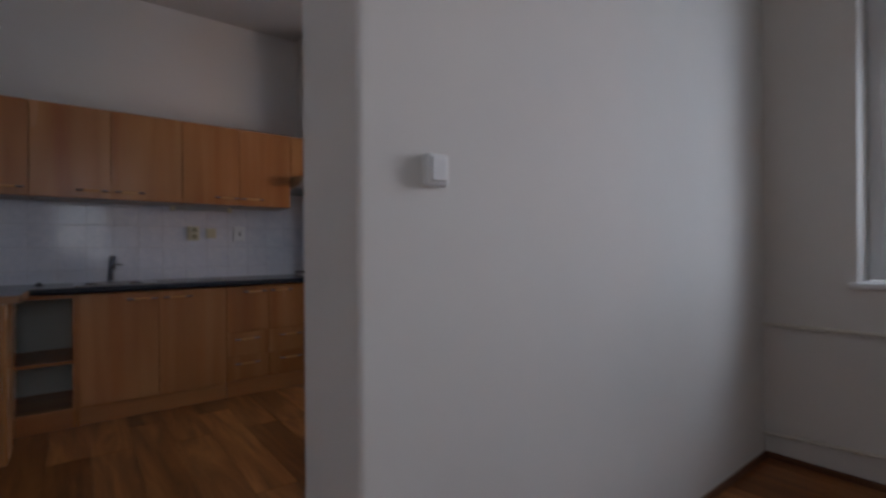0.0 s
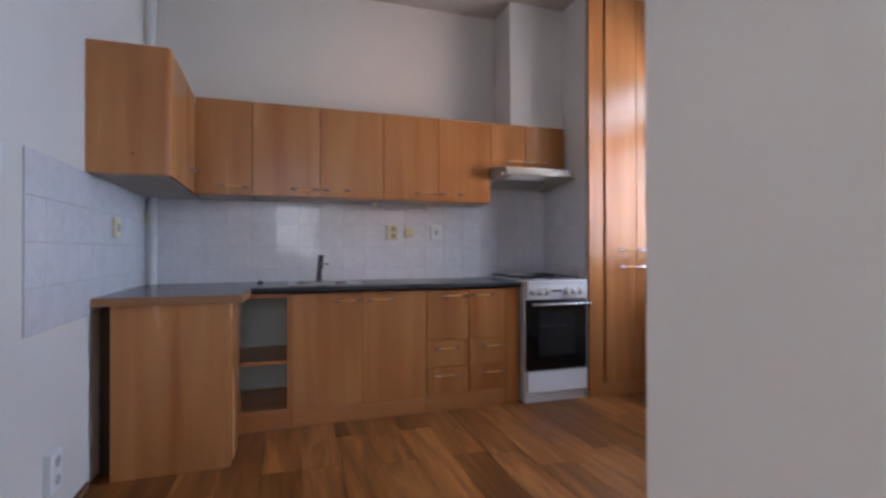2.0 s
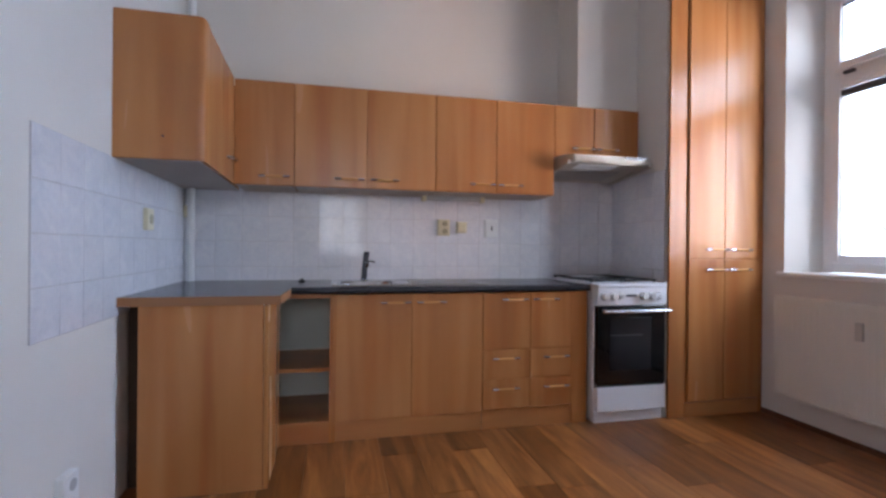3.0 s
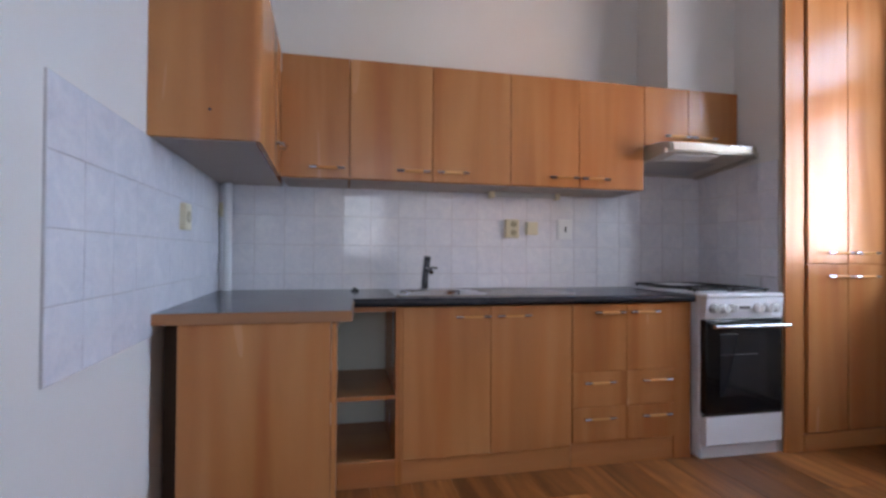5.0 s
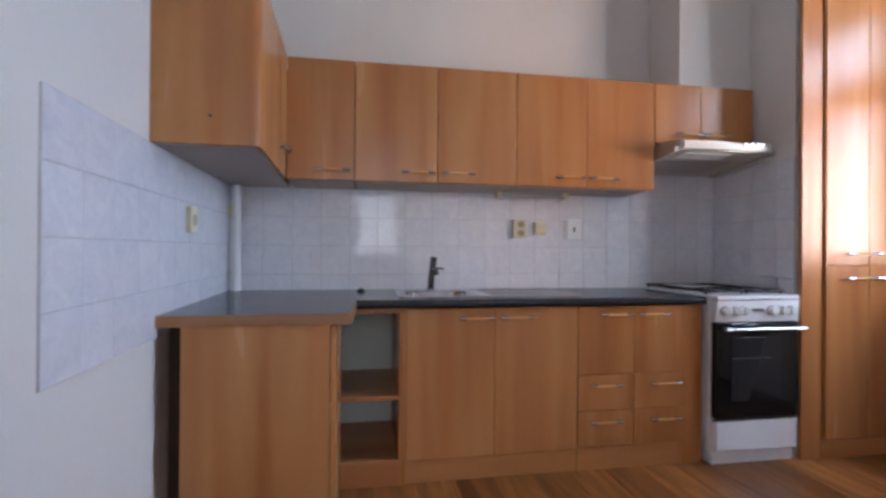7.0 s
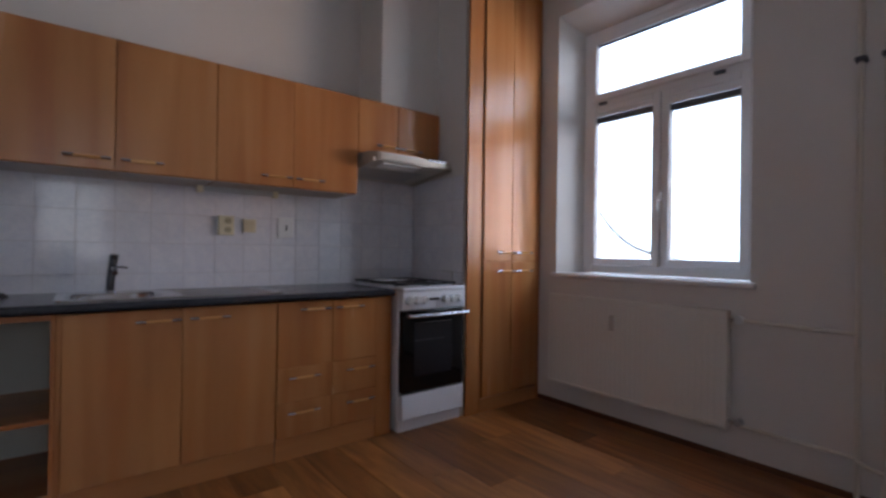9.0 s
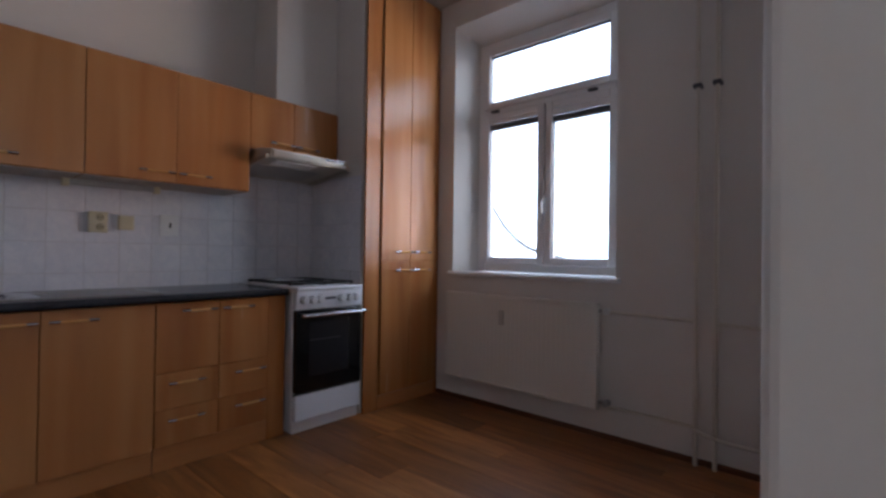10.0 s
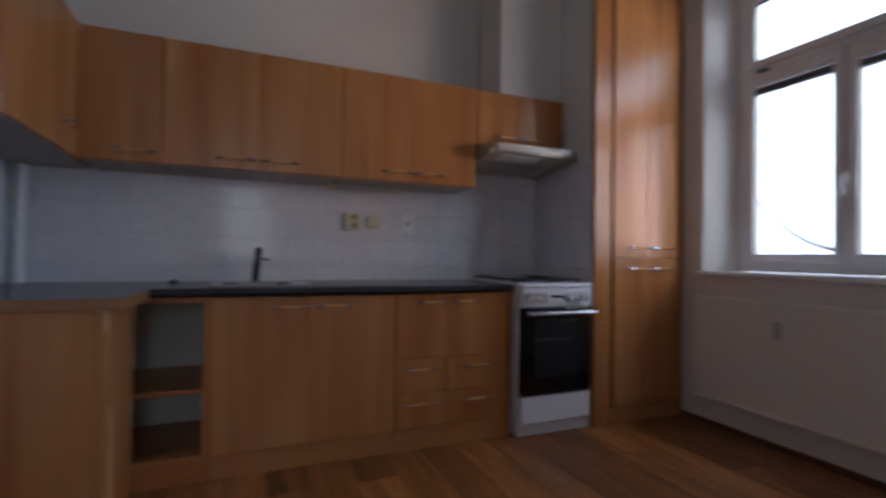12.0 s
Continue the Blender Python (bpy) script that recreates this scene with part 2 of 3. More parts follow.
wall_back = structure("wall_north", box(-0.25, XW + 0.35, 0.0, 0.25, 0, ZC), WALL, "white painted plaster wall behind the kitchen units")
SLANT = 0.040


def west(y):
    """The west wall runs a little out of square: its face at a given y."""
    return -0.05 - SLANT * y


wall_left = structure("wall_west", prism([(-0.25, 0.0), (west(0), 0.0), (west(YE), YE), (-0.25, YE)], "z", 0, ZC), WALL, "white painted plaster wall beside the corner unit")
wall_window = wall_with_openings("wall_east", XW, XW + 0.35, 0.0, YE, [WIN, WIN2], "white painted outer wall with two deep window openings")
south = bmesh.new()
for q in ((-0.2, 0.5, 0, ZC), (1.4, XW + 0.35, 0, ZC), (0.5, 1.4, 0, 0.93), (0.5, 1.4, 2.55, ZC)):
    box(q[0], q[1], YE - 0.3, YE, q[2], q[3], bm=south)
structure("wall_south", south, WALL, "plain white plaster wall closing the front room")
structure("wall_partition", box(XP, XW, YQ, YP, 0, ZC, 0.012, 3), WALL, "thick white plastered partition stub beside the opening")
wall_nib = structure("wall_nib", box(2.955, 3.06, -0.60, 0.0, 0, ZC), WALL, "short white wall beside the cooker, tiled low down")
structure("chimney_breast", box(2.488, 2.9545, -0.30, 0.0, 2.044, ZC, 0.004), WALL, "white plastered flue casing boxed in above the hood cabinet")
structure("ceiling", box(-0.2, XW + 0.35, YE - 0.3, 0.25, ZC, ZC + 0.2), CEIL, "plain off-white painted plaster ceiling, darkened in colour for its shade", "ceiling")
floor = structure("floor", box(-0.2, XW + 0.35, YE - 0.3, 0.25, -0.2, -0.012), GAP, "warm brown oak plank floor", "floor")


# ---- windows ----
def window(name, y0, y1, z0, z1, label, splay=0.105, handle=True):
    """White plastic window: transom light over two casements, deep in the wall."""
    x0, x1 = 3.86, 3.93
    w = thing(name, (x0, (y0 + y1) / 2, z0), label, "window", "", "structure")
    fy0, fy1 = y0 - splay, y1 + 0.001
    part("reveal", prism([(XW, y0), (x0, fy0), (XW + 0.349, fy0), (XW + 0.349, y0 + 0.03), (XW, y0 + 0.001)], "z", z0, z1), WALL, w)
    part("reveal", prism([(XW + 0.002, z1 + 0.001), (x0, z1 - 0.12), (XW + 0.349, z1 - 0.12), (XW + 0.349, z1 + 0.001)], "y", y1, y0), WALL, w)
    part("reveal", prism([(XW, y1), (x0, fy1), (XW + 0.349, fy1), (XW + 0.349, y1 - 0.03), (XW, y1 - 0.001)], "z", z0, z1), WALL, w)
    zb, zt, zm = z0 + 0.005, z1 - 0.125, 2.155
    f = 0.07
    fr = bmesh.new()
    for a in ((fy0 - f, fy0, zb, zt), (fy1, fy1 + f, zb, zt), (fy1 + f, fy0 - f, zb, zb + f), (fy1 + f, fy0 - f, zt - f, zt), (fy1 + f, fy0 - f, zm - 0.035, zm + 0.035)):
        box(x0, x1, a[0], a[1], a[2], a[3], 0.006, 2, fr)
    ym = -1.475 + (y0 + 0.79)
    box(x0 + 0.004, x1, ym - 0.032, ym + 0.032, zb + f - 0.01, zm - 0.03, 0.004, 2, fr)
    part("window_frame", fr, PVC, w)

    def sash(a, b, c, d, s=0.05):
        bm = bmesh.new()
        for q in ((a - s, a, c, d), (b, b + s, c, d), (b + s, a - s, c, c + s), (b + s, a - s, d - s, d)):
            box(x0 - 0.018, x1 - 0.015, q[0], q[1], q[2], q[3], 0.007, 2, bm)
        so = part("sash", bm, PVC, w)
        pane = part("pane", box(x0 + 0.02, x0 + 0.026, b + s, a - s, c + s, d - s), GLASS, so)
        pane.visible_shadow = False
        bead = bmesh.new()
        e = 0.007
        for q in ((a - s - e, a - s, c + s, d - s), (b + s, b + s + e, c + s, d - s)):
            box(x0 - 0.006, x0 + 0.018, q[0], q[1], q[2], q[3], bm=bead)
        part("glazing_bead", bead, GREY_P, so)
        return so

    top = sash(fy0 - f + 0.012, fy1 + f - 0.012, zm + 0.02, zt - f + 0.012)
    left = sash(fy0 - f + 0.012, ym + 0.006, zb + f - 0.012, zm - 0.02)
    right = sash(ym - 0.006, fy1 + f - 0.012, zb + f - 0.012, zm - 0.02)
    zs = zm - 0.07
    for so, a, b, z, deep in ((left, fy0 - 0.105, ym + 0.052, zs + 0.0, 0.026), (right, ym - 0.052, fy1 + 0.105, zs, 0.048)):
        part("blind_case", box(x0 - 0.014, x0 + 0.014, b, a, z - deep, z, 0.005), PVC, so)
        part("blind_roll", box(x0 - 0.010, x0 + 0.012, b, a, z - deep - 0.04, z - deep - 0.002, 0.008), BLIND, so, "rolled-up dark slatted blind")
        part("bottom_rail", box(x0 - 0.012, x0 + 0.010, b + 0.004, a - 0.004, z - deep - 0.05, z - deep - 0.041, 0.003), GREY_P, so)
    part("blind_roll", box(x0 - 0.006, x0 + 0.012, fy1 + 0.102, fy0 - 0.102, zt - 0.125, zt - 0.11, 0.003), BLIND, top, "thin dark blind edge")
    for yy in (fy0 - 0.16, fy1 + 0.22):
        part("hinge", box(x0 - 0.03, x0 - 0.004, yy - 0.03, yy + 0.03, zm - 0.014, zm + 0.004, 0.004), BLIND, w, "dark hinge cover")
    if handle:
        h = part("window_handle", box(x0 - 0.034, x0 - 0.018, ym - 0.016, ym + 0.016, 1.43, 1.49, 0.005), WHITE_P, w)
        part("lever", tube([(x0 - 0.03, ym, 1.46), (x0 - 0.05, ym, 1.46), (x0 - 0.056, ym, 1.445), (x0 - 0.056, ym, 1.36)], 0.0085), WHITE_P, h, "", True)
    part("window_sill", box(XW - 0.035, x0 + 0.01, y1 - 0.03, y0 + 0.03, z0 - 0.028, z0 + 0.002, 0.009, 3), PVC, w)
    return w


window("window_1", *WIN, "tall white plastic window, transom over two closed casements")
window("window_2", *WIN2, "white plastic window in the front room wall", 0.004)


w3 = thing("window_3", (0.95, YE - 0.15, 0.93), "plain white window behind the front room", "window", "", "structure")
fr = bmesh.new()
for q in ((0.5, 0.58, 0.93, 2.55), (1.32, 1.4, 0.93, 2.55), (0.58, 1.32, 0.93, 1.01), (0.58, 1.32, 2.47, 2.55)):
    box(q[0], q[1], YE - 0.2, YE - 0.13, q[2], q[3], 0.005, 2, fr)
part("window_frame", fr, PVC, w3)
pane = part("pane", box(0.58, 1.32, YE - 0.17, YE - 0.164, 1.01, 2.47), GLASS, w3)
pane.visible_shadow = False

# ---- kitchen units ----
def handle(x, z, y, parent, length=0.165):
    """Slim bow handle, level: two chrome ends that hold a wooden grip, standing out from a front at y."""
    h = length / 2
    for q in (-1, 1):
        end = tube([(x + q * (h - 0.012), y + 0.002, z), (x + q * (h - 0.012), y - 0.014, z), (x + q * (h - 0.008), y - 0.022, z)], 0.0045, 8)
        tube([(x + q * (h + 0.002), y - 0.0235, z), (x + q * (h - 0.02), y - 0.0255, z), (x + q * (h - 0.034), y - 0.0265, z)], 0.0075, 8, end)
        part("handle_end", end, CHROME, parent, "chrome handle end", True)
    return part("handle_grip", tube([(x - h + 0.03, y - 0.0262, z), (x - h * 0.4, y - 0.029, z), (x + h * 0.4, y - 0.029, z), (x + h - 0.03, y - 0.0262, z)], 0.0064, 8), GRIP, parent, "slim pale wooden grip bar", True)


def front(name, x0, x1, z0, z1, y, parent, material=None, gap=0.0015):
    return part(name, box(x0 + gap, x1 - gap, y, y + 0.018, z0 + gap, z1 - gap, 0.002), material or WOOD_V, parent)


def carcass(x0, x1, y0, y1, z0, z1, material, back=None, t=0.018):
    """An open box: two sides, top, bottom and back."""
    bm = bmesh.new()
    box(x0, x0 + t, y0, y1, z0, z1, bm=bm)
    box(x1 - t, x1, y0, y1, z0, z1, bm=bm)
    box(x0 + t, x1 - t, y0, y1, z0, z0 + t, bm=bm)
    box(x0 + t, x1 - t, y0, y1, z1 - t, z1, bm=bm)
    box(x0 + t, x1 - t, y1 - 0.006, y1, z0 + t, z1 - t, bm=bm)
    return bm


YB, YU = -0.58, -0.345
# sink cabinet
c = thing("sink_cabinet", (1.31, -0.3, 0), "beech laminate base cabinet with two doors under the sink", "cabinet", "base cabinets")
part("body", carcass(0.872, 1.732, YB + 0.02, -0.04, 0.10, 0.82, WOOD_V), WOOD_V, c)
part("plinth", box(0.872, 1.732, YB + 0.014, YB + 0.032, 0, 0.106, 0.002), WOOD_H, c)
for a, b, hx in ((0.885, 1.309, 1.215), (1.309, 1.732, 1.42)):
    d = front("door", a, b, 0.108, 0.817, YB, c)
    handle(hx, 0.768, YB, d)
part("side_edge", box(0.868, 0.884, YB, YB + 0.03, 0.0, 0.82, 0.002), WOOD_V, c)

# drawer cabinet
c = thing("drawer_cabinet", (2.03, -0.3, 0), "beech laminate base cabinet with two doors above four drawers", "cabinet", "base cabinets")
part("body", carcass(1.734, 2.325, YB + 0.02, -0.04, 0.10, 0.82, WOOD_V), WOOD_V, c)
part("plinth", box(1.735, 2.3135, YB + 0.010, YB + 0.028, 0, 0.116, 0.002), WOOD_H, c)
for a, b, hs in ((1.736, 2.037, (1.93, 1.875)), (2.037, 2.312, (2.13, 2.20))):
    d = front("door", a, b, 0.475, 0.817, YB, c)
    handle(hs[0], 0.775, YB, d)
    for z0, z1, hz in ((0.297, 0.475, 0.425), (0.118, 0.297, 0.245)):
        d = front("drawer", a, b, z0, z1, YB, c)
        handle(hs[1], hz, YB, d)
part("filler_panel", box(2.314, 2.42, YB + 0.006, YB + 0.024, 0.0, 0.82, 0.002), WOOD_V, c)

# open corner unit
c = thing("open_shelf_unit", (0.72, -0.3, 0), "open beech laminate corner unit with one shelf, empty", "cabinet", "base cabinets")
part("side", box(0.852, 0.867, YB, -0.05, 0.0, 0.82, 0.001), WOOD_V, c)
part("bottom_panel", box(0.20, 0.852, YB + 0.03, -0.05, 0.095, 0.113, 0.002), WOOD_H, c)
part("shelf", box(0.20, 0.852, YB + 0.012, -0.05, 0.392, 0.41, 0.002), WOOD_H, c)
part("back_panel", box(0.20, 0.852, -0.05, -0.044, 0.0, 0.82), SHELF_BACK, c, "pale hardboard back")
part("plinth", box(0.585, 0.866, YB + 0.004, YB + 0.022, 0.0, 0.118, 0.002), WOOD_H, c)
part("top_rail", box(0.585, 0.852, YB + 0.01, YB + 0.028, 0.795, 0.82, 0.001), WOOD_H, c)

# end cabinet that turns the corner
c = thing("end_cabinet", (0.32, -0.75, 0), "beech laminate end cabinet standing off the white wall", "cabinet", "base cabinets")
part("end_panel", box(0.075, 0.572, -1.03, -1.012, 0.0, 0.82, 0.002), WOOD_V, c)
part("door", box(0.574, 0.592, -1.025, -0.60, 0.0, 0.815, 0.002), WOOD_V, c)
part("side", box(0.078, 0.096, -1.01, -0.08, 0.0, 0.82), WOOD_V, c)
part("bottom_panel", box(0.10, 0.57, -1.01, -0.60, 0.08, 0.098), WOOD_H, c)
# Added dark strip: paints the deep shade of the gap beside the wall.
part("gap_shade_strip", box(-0.010, 0.074, -0.90, -0.885, 0.0, 0.82), GAP, c, "added dark strip standing in for the shade in the gap")
part("hinge", box(0.592, 0.60, -0.64, -0.61, 0.745, 0.765, 0.003), CHROME, c)

# worktop in one L-shaped run
wt = thing("worktop", (1.2, -0.3, 0.82), "dark slate grey laminate worktop running round the corner", "worktop")


def worktop_run():
    """The long run with a rounded front edge, cut round the sink bowl."""
    prof = [(-0.002, 0.822)]
    r = 0.018
    prof.append((YB - 0.03 + 0.004, 0.822))
    for k in range(7):
        a = radians(-90 - 15 * k * 2)
        prof.append((YB - 0.03 + r + r * math.cos(a), 0.841 + 0.019 * math.sin(a)))
    prof.append((-0.002, 0.86))
    return prof


prof = worktop_run()
SX0, SX1, SY0, SY1 = 0.885, 1.262, -0.49, -0.145
part("slab", prism(prof, "x", 0.655, SX0), WORKTOP, wt)
part("slab", prism(prof, "x", SX1, 2.42), WORKTOP, wt)
part("slab", box(SX0, SX1, SY1, -0.002, 0.822, 0.8598), WORKTOP, wt)
fr = [(p[0], p[1]) for p in prof[1:-1]] + [(SY0, 0.86), (SY0, 0.822)]
part("slab", prism(fr, "x", SX0, SX1), WORKTOP, wt)
part("return_slab", prism([(west(0) + 0.004, -0.002), (0.655, -0.002), (0.655, -0.70), (0.64, -1.035), (west(-1.035) + 0.004, -1.035)], "z", 0.822, 0.86), WORKTOP, wt)
part("edging", prism([(-0.005, -1.035), (0.641, -1.035), (0.656, -0.70), (0.659, -0.70), (0.645, -1.041), (-0.005, -1.041)], "z", 0.8215, 0.8595), WOOD_EDGE, wt, "worn wood-coloured edging strip")
part("edging", box(2.42, 2.422, YB - 0.028, -0.01, 0.823, 0.859), WOOD_EDGE, wt)


# ---- wall units ----
def wall_unit(x0, x1, z0, z1, splits, label, handles, y=YU, hood=False):
    u = thing("wall_cabinet", ((x0 + x1) / 2, y / 2, z0), label, "cabinet", "wall cabinets")
    part("body", carcass(x0, x1, y + 0.02, -0.004, z0, z1, WOOD_V), WOOD_V, u)
    part("underside", box(x0 + 0.004, x1 - 0.004, y + 0.022, -0.006, z0 - 0.003, z0 - 0.0005), UNDER, u)
    xs = [x0, *splits, x1]
    for a, b, h in zip(xs, xs[1:], handles):
        d = front("door", a, b, z0, z1, y, u)
        handle(h, z0 + 0.05 if not hood else z0 + 0.055, y, d)
    return u


wall_unit(0.3085, 0.638, 1.437, 2.042, [], "narrow beech laminate wall cabinet with one door", [0.53])
wall_unit(0.640, 1.489, 1.437, 2.042, [1.062], "beech laminate wall cabinet with two closed doors", [0.96, 1.17])
wall_unit(1.491, 2.300, 1.437, 2.042, [1.893], "beech laminate wall cabinet with two closed doors", [1.795, 1.985])
wall_unit(2.302, 2.935, 1.70, 2.042, [2.592], "short beech laminate wall cabinet above the cooker hood", [2.505, 2.685], hood=True)

# tall corner wall cabinet with a rounded front corner
u = thing("corner_wall_cabinet", (0.17, -0.55, 1.437), "beech laminate corner wall cabinet with a rounded front edge", "cabinet", "wall cabinets")


def corner_x(y):
    """The cabinet's door side runs parallel to the slanted west wall."""
    return 0.294 - SLANT * y


def corner_door(y0, y1):
    """A door panel 18 mm thick on the cabinet's long side."""
    return prism([(corner_x(y0) - 0.018, y0), (corner_x(y0), y0), (corner_x(y1), y1), (corner_x(y1) - 0.018, y1)], "z", 1.438, 2.041)


xe = corner_x(-1.05)
arc = [(xe - 0.03 + 0.03 * math.cos(radians(a)), -1.08 + 0.03 + 0.03 * math.sin(radians(a))) for a in range(0, -91, -15)]
part("end_panel", prism([(-0.005, -1.062), (-0.005, -1.08)] + arc[::-1] + [(xe, -1.0), (xe - 0.018, -1.0), (xe - 0.018, -1.062)], "z", 1.437, 2.042), WOOD_V, u, "", True)
part("body", prism([(-0.005, -1.061), (xe - 0.02, -1.061), (corner_x(0) - 0.02, -0.004), (west(0) + 0.003, -0.004)], "z", 1.44, 2.04), WOOD_V, u)
part("underside", prism([(-0.004, -1.06), (xe - 0.02, -1.06), (corner_x(0) - 0.02, -0.006), (west(0) + 0.004, -0.006)], "z", 1.4345, 1.4385), UNDER, u)
d = part("door", corner_door(-0.998, -0.68), WOOD_V, u)
d = part("door", corner_door(-0.677, -0.347), WOOD_V, u)
xh = corner_x(-0.49)
part("handle", tube([(xh - 0.002, -0.43, 1.553), (xh + 0.03, -0.435, 1.553), (xh + 0.04, -0.49, 1.553), (xh + 0.03, -0.545, 1.553), (xh - 0.002, -0.55, 1.553)], 0.007, 8), CHROME, d, "chrome bow handle", True)
part("screw_hole", disc(0.180, -1.0805, 1.532, 0.005, 0.002), BLACK, u)

# ---- cooker hood ----
h = thing("cooker_hood", (2.62, -0.25, 1.53), "cream enamelled slimline cooker hood under the short cabinet", "cooker hood")
part("body", prism([(-0.01, 1.582), (-0.49, 1.638), (-0.33, 1.665), (-0.33, 1.697), (-0.01, 1.697)], "x", 2.337, 2.904), HOOD, h)
visor = bmesh.new()
top = [(2.315, -0.335), (2.93, -0.335), (2.945, -0.44), (2.90, -0.515), (2.35, -0.515), (2.315, -0.44)]
lo = [visor.verts.new((x, y, 1.634)) for x, y in top]
hi = [visor.verts.new((x, y, 1.697 - (0.012 if y < -0.5 else 0))) for x, y in top]
visor.faces.new(lo)
visor.faces.new(hi)
for k in range(6):
    visor.faces.new((lo[k], lo[(k + 1) % 6], hi[(k + 1) % 6], hi[k]))
bmesh.ops.bevel(visor, geom=list(visor.edges), offset=0.009, segments=3, affect="EDGES")
part("visor", visor, HOOD, h, "", True)
part("grease_filter", prism([(-0.08, 1.5905), (-0.33, 1.620), (-0.33, 1.616), (-0.08, 1.5865)], "x", 2.345, 2.80), FILTER, h, "greasy metal filter panel")
part("lamp_cover", prism([(-0.355, 1.623), (-0.45, 1.634), (-0.45, 1.629), (-0.355, 1.618)], "x", 2.42, 2.70), WHITE_P, h)
for a, b in ((2.316, 2.336), (2.905, 2.925)):
    part("end_cap", prism([(-0.02, 1.574), (-0.06, 1.572), (-0.50, 1.626), (-0.50, 1.65), (-0.02, 1.66)], "x", a, b), HOOD, h)
part("button_strip", box(2.72, 2.86, -0.519, -0.514, 1.665, 1.685, 0.003), STEEL, h)
for k in range(3):
    part("button", disc(2.75 + 0.04 * k, -0.521, 1.675, 0.006, 0.006), GREY_P, h)

# ---- cooker ----
k0, k1, yf = 2.447, 2.932, -0.60
ck = thing("cooker", (2.68, -0.3, 0), "freestanding white gas cooker with a black glass oven door", "cooker")
part("body", box(k0, k1, yf, -0.02, 0.0, 0.845, 0.006), ENAMEL, ck)
part("hob_top", box(k0, k1, yf - 0.055, -0.02, 0.846, 0.868, 0.008, 3), ENAMEL, ck)
pan = part("control_panel", prism([(yf - 0.002, 0.735), (yf - 0.04, 0.735), (yf - 0.052, 0.843), (yf - 0.002, 0.843)], "x", k0 + 0.002, k1 - 0.002), ENAMEL, ck)
for kx in (2.493, 2.552, 2.603, 2.763, 2.822, 2.876):
    part("knob_bezel", disc(kx, yf - 0.048, 0.79, 0.025, 0.006, "y", 20), BLIND, pan, "", True)
    kn = part("knob", disc(kx, yf - 0.064, 0.79, 0.023, 0.03, "y", 24, 0.02), WHITE_P, pan, "white control knob", True)
    part("grip", box(kx - 0.0035, kx + 0.0035, yf - 0.084, yf - 0.074, 0.774, 0.806, 0.003), WHITE_P, kn)
part("display", box(2.635, 2.72, yf - 0.0495, yf - 0.043, 0.786, 0.80, 0.002), BLACK, pan)
dr = part("oven_door", box(k0 + 0.004, k1 - 0.004, yf - 0.045, yf - 0.002, 0.240, 0.73, 0.006), OVEN_GLASS, ck, "black glass oven door")
part("oven_window", box(k0 + 0.085, k1 - 0.105, yf - 0.0475, yf - 0.0455, 0.33, 0.655, 0.001), OVEN_PANE, dr)
part("oven_rack", box(k0 + 0.09, k1 - 0.17, yf - 0.0488, yf - 0.048, 0.546, 0.549), BLIND, dr)
hb = part("door_handle", tube([(k0 + 0.02, yf - 0.088, 0.70), (k1 + 0.0, yf - 0.088, 0.70)], 0.011, 12), STEEL, dr, "brushed metal rail", True)
for hx in (k0 + 0.04, k1 - 0.02):
    part("bracket", box(hx - 0.012, hx + 0.012, yf - 0.088, yf - 0.044, 0.69, 0.71, 0.003), BLACK, hb)
part("trim", box(k0 - 0.012, k1 - 0.01, yf - 0.046, yf - 0.03, 0.230, 0.241, 0.002), BLACK, dr)
part("storage_drawer", box(k0 + 0.004, k1 - 0.004, yf - 0.045, yf - 0.002, 0.075, 0.228, 0.006), ENAMEL, ck)
part("plinth", box(k0 + 0.001, k1 - 0.001, yf - 0.012, yf - 0.001, 0.0, 0.072, 0.003), ENAMEL, ck)
for gx, gy in ((2.56, -0.17), (2.80, -0.17), (2.56, -0.45), (2.80, -0.45)):
    bu = part("burner", disc(gx, gy, 0.871, 0.05, 0.012, "z", 20, 0.042), IRON, ck, "", True)
    part("burner_cap", disc(gx, gy, 0.880, 0.034, 0.008, "z", 20, 0.03), IRON, bu, "", True)
for gx in (2.56, 2.80):
    g = bmesh.new()
    for yy in (-0.58, -0.31, -0.04):
        tube([(gx - 0.105, yy, 0.884), (gx + 0.105, yy, 0.884)], 0.006, 6, g)
    for xx in (-0.105, 0.105):
        tube([(gx + xx, -0.58, 0.884), (gx + xx, -0.04, 0.884)], 0.006, 6, g)
        for yy in (-0.56, -0.06):
            tube([(gx + xx, yy, 0.866), (gx + xx, yy, 0.885)], 0.006, 6, g)
    for yy in (-0.45, -0.17):
        tube([(gx - 0.105, yy, 0.884), (gx - 0.035, yy, 0.886)], 0.005, 6, g)
        tube([(gx + 0.035, yy, 0.886), (gx + 0.105, yy, 0.884)], 0.005, 6, g)
    part("pan_grate", g, IRON, ck, "", True)
part("hot_plate", box(2.50, 2.70, -0.33, -0.14, 0.888, 0.892, 0.002), ENAMEL_GREY, ck, "loose pale sheet lying over the grate")

rl = thing("hook_rail", (2.95, -0.50, 0.93), "thin grey metal hook rail on the tiles above the cooker", "rail")
part("bar", tube([(2.938, -0.40, 0.953), (2.938, -0.60, 0.947)], 0.0028, 8), GREY_P, rl, "", True)
part("stem", box(2.940, 2.9455, -0.503, -0.497, 0.885, 0.951, 0.001), GREY_P, rl)

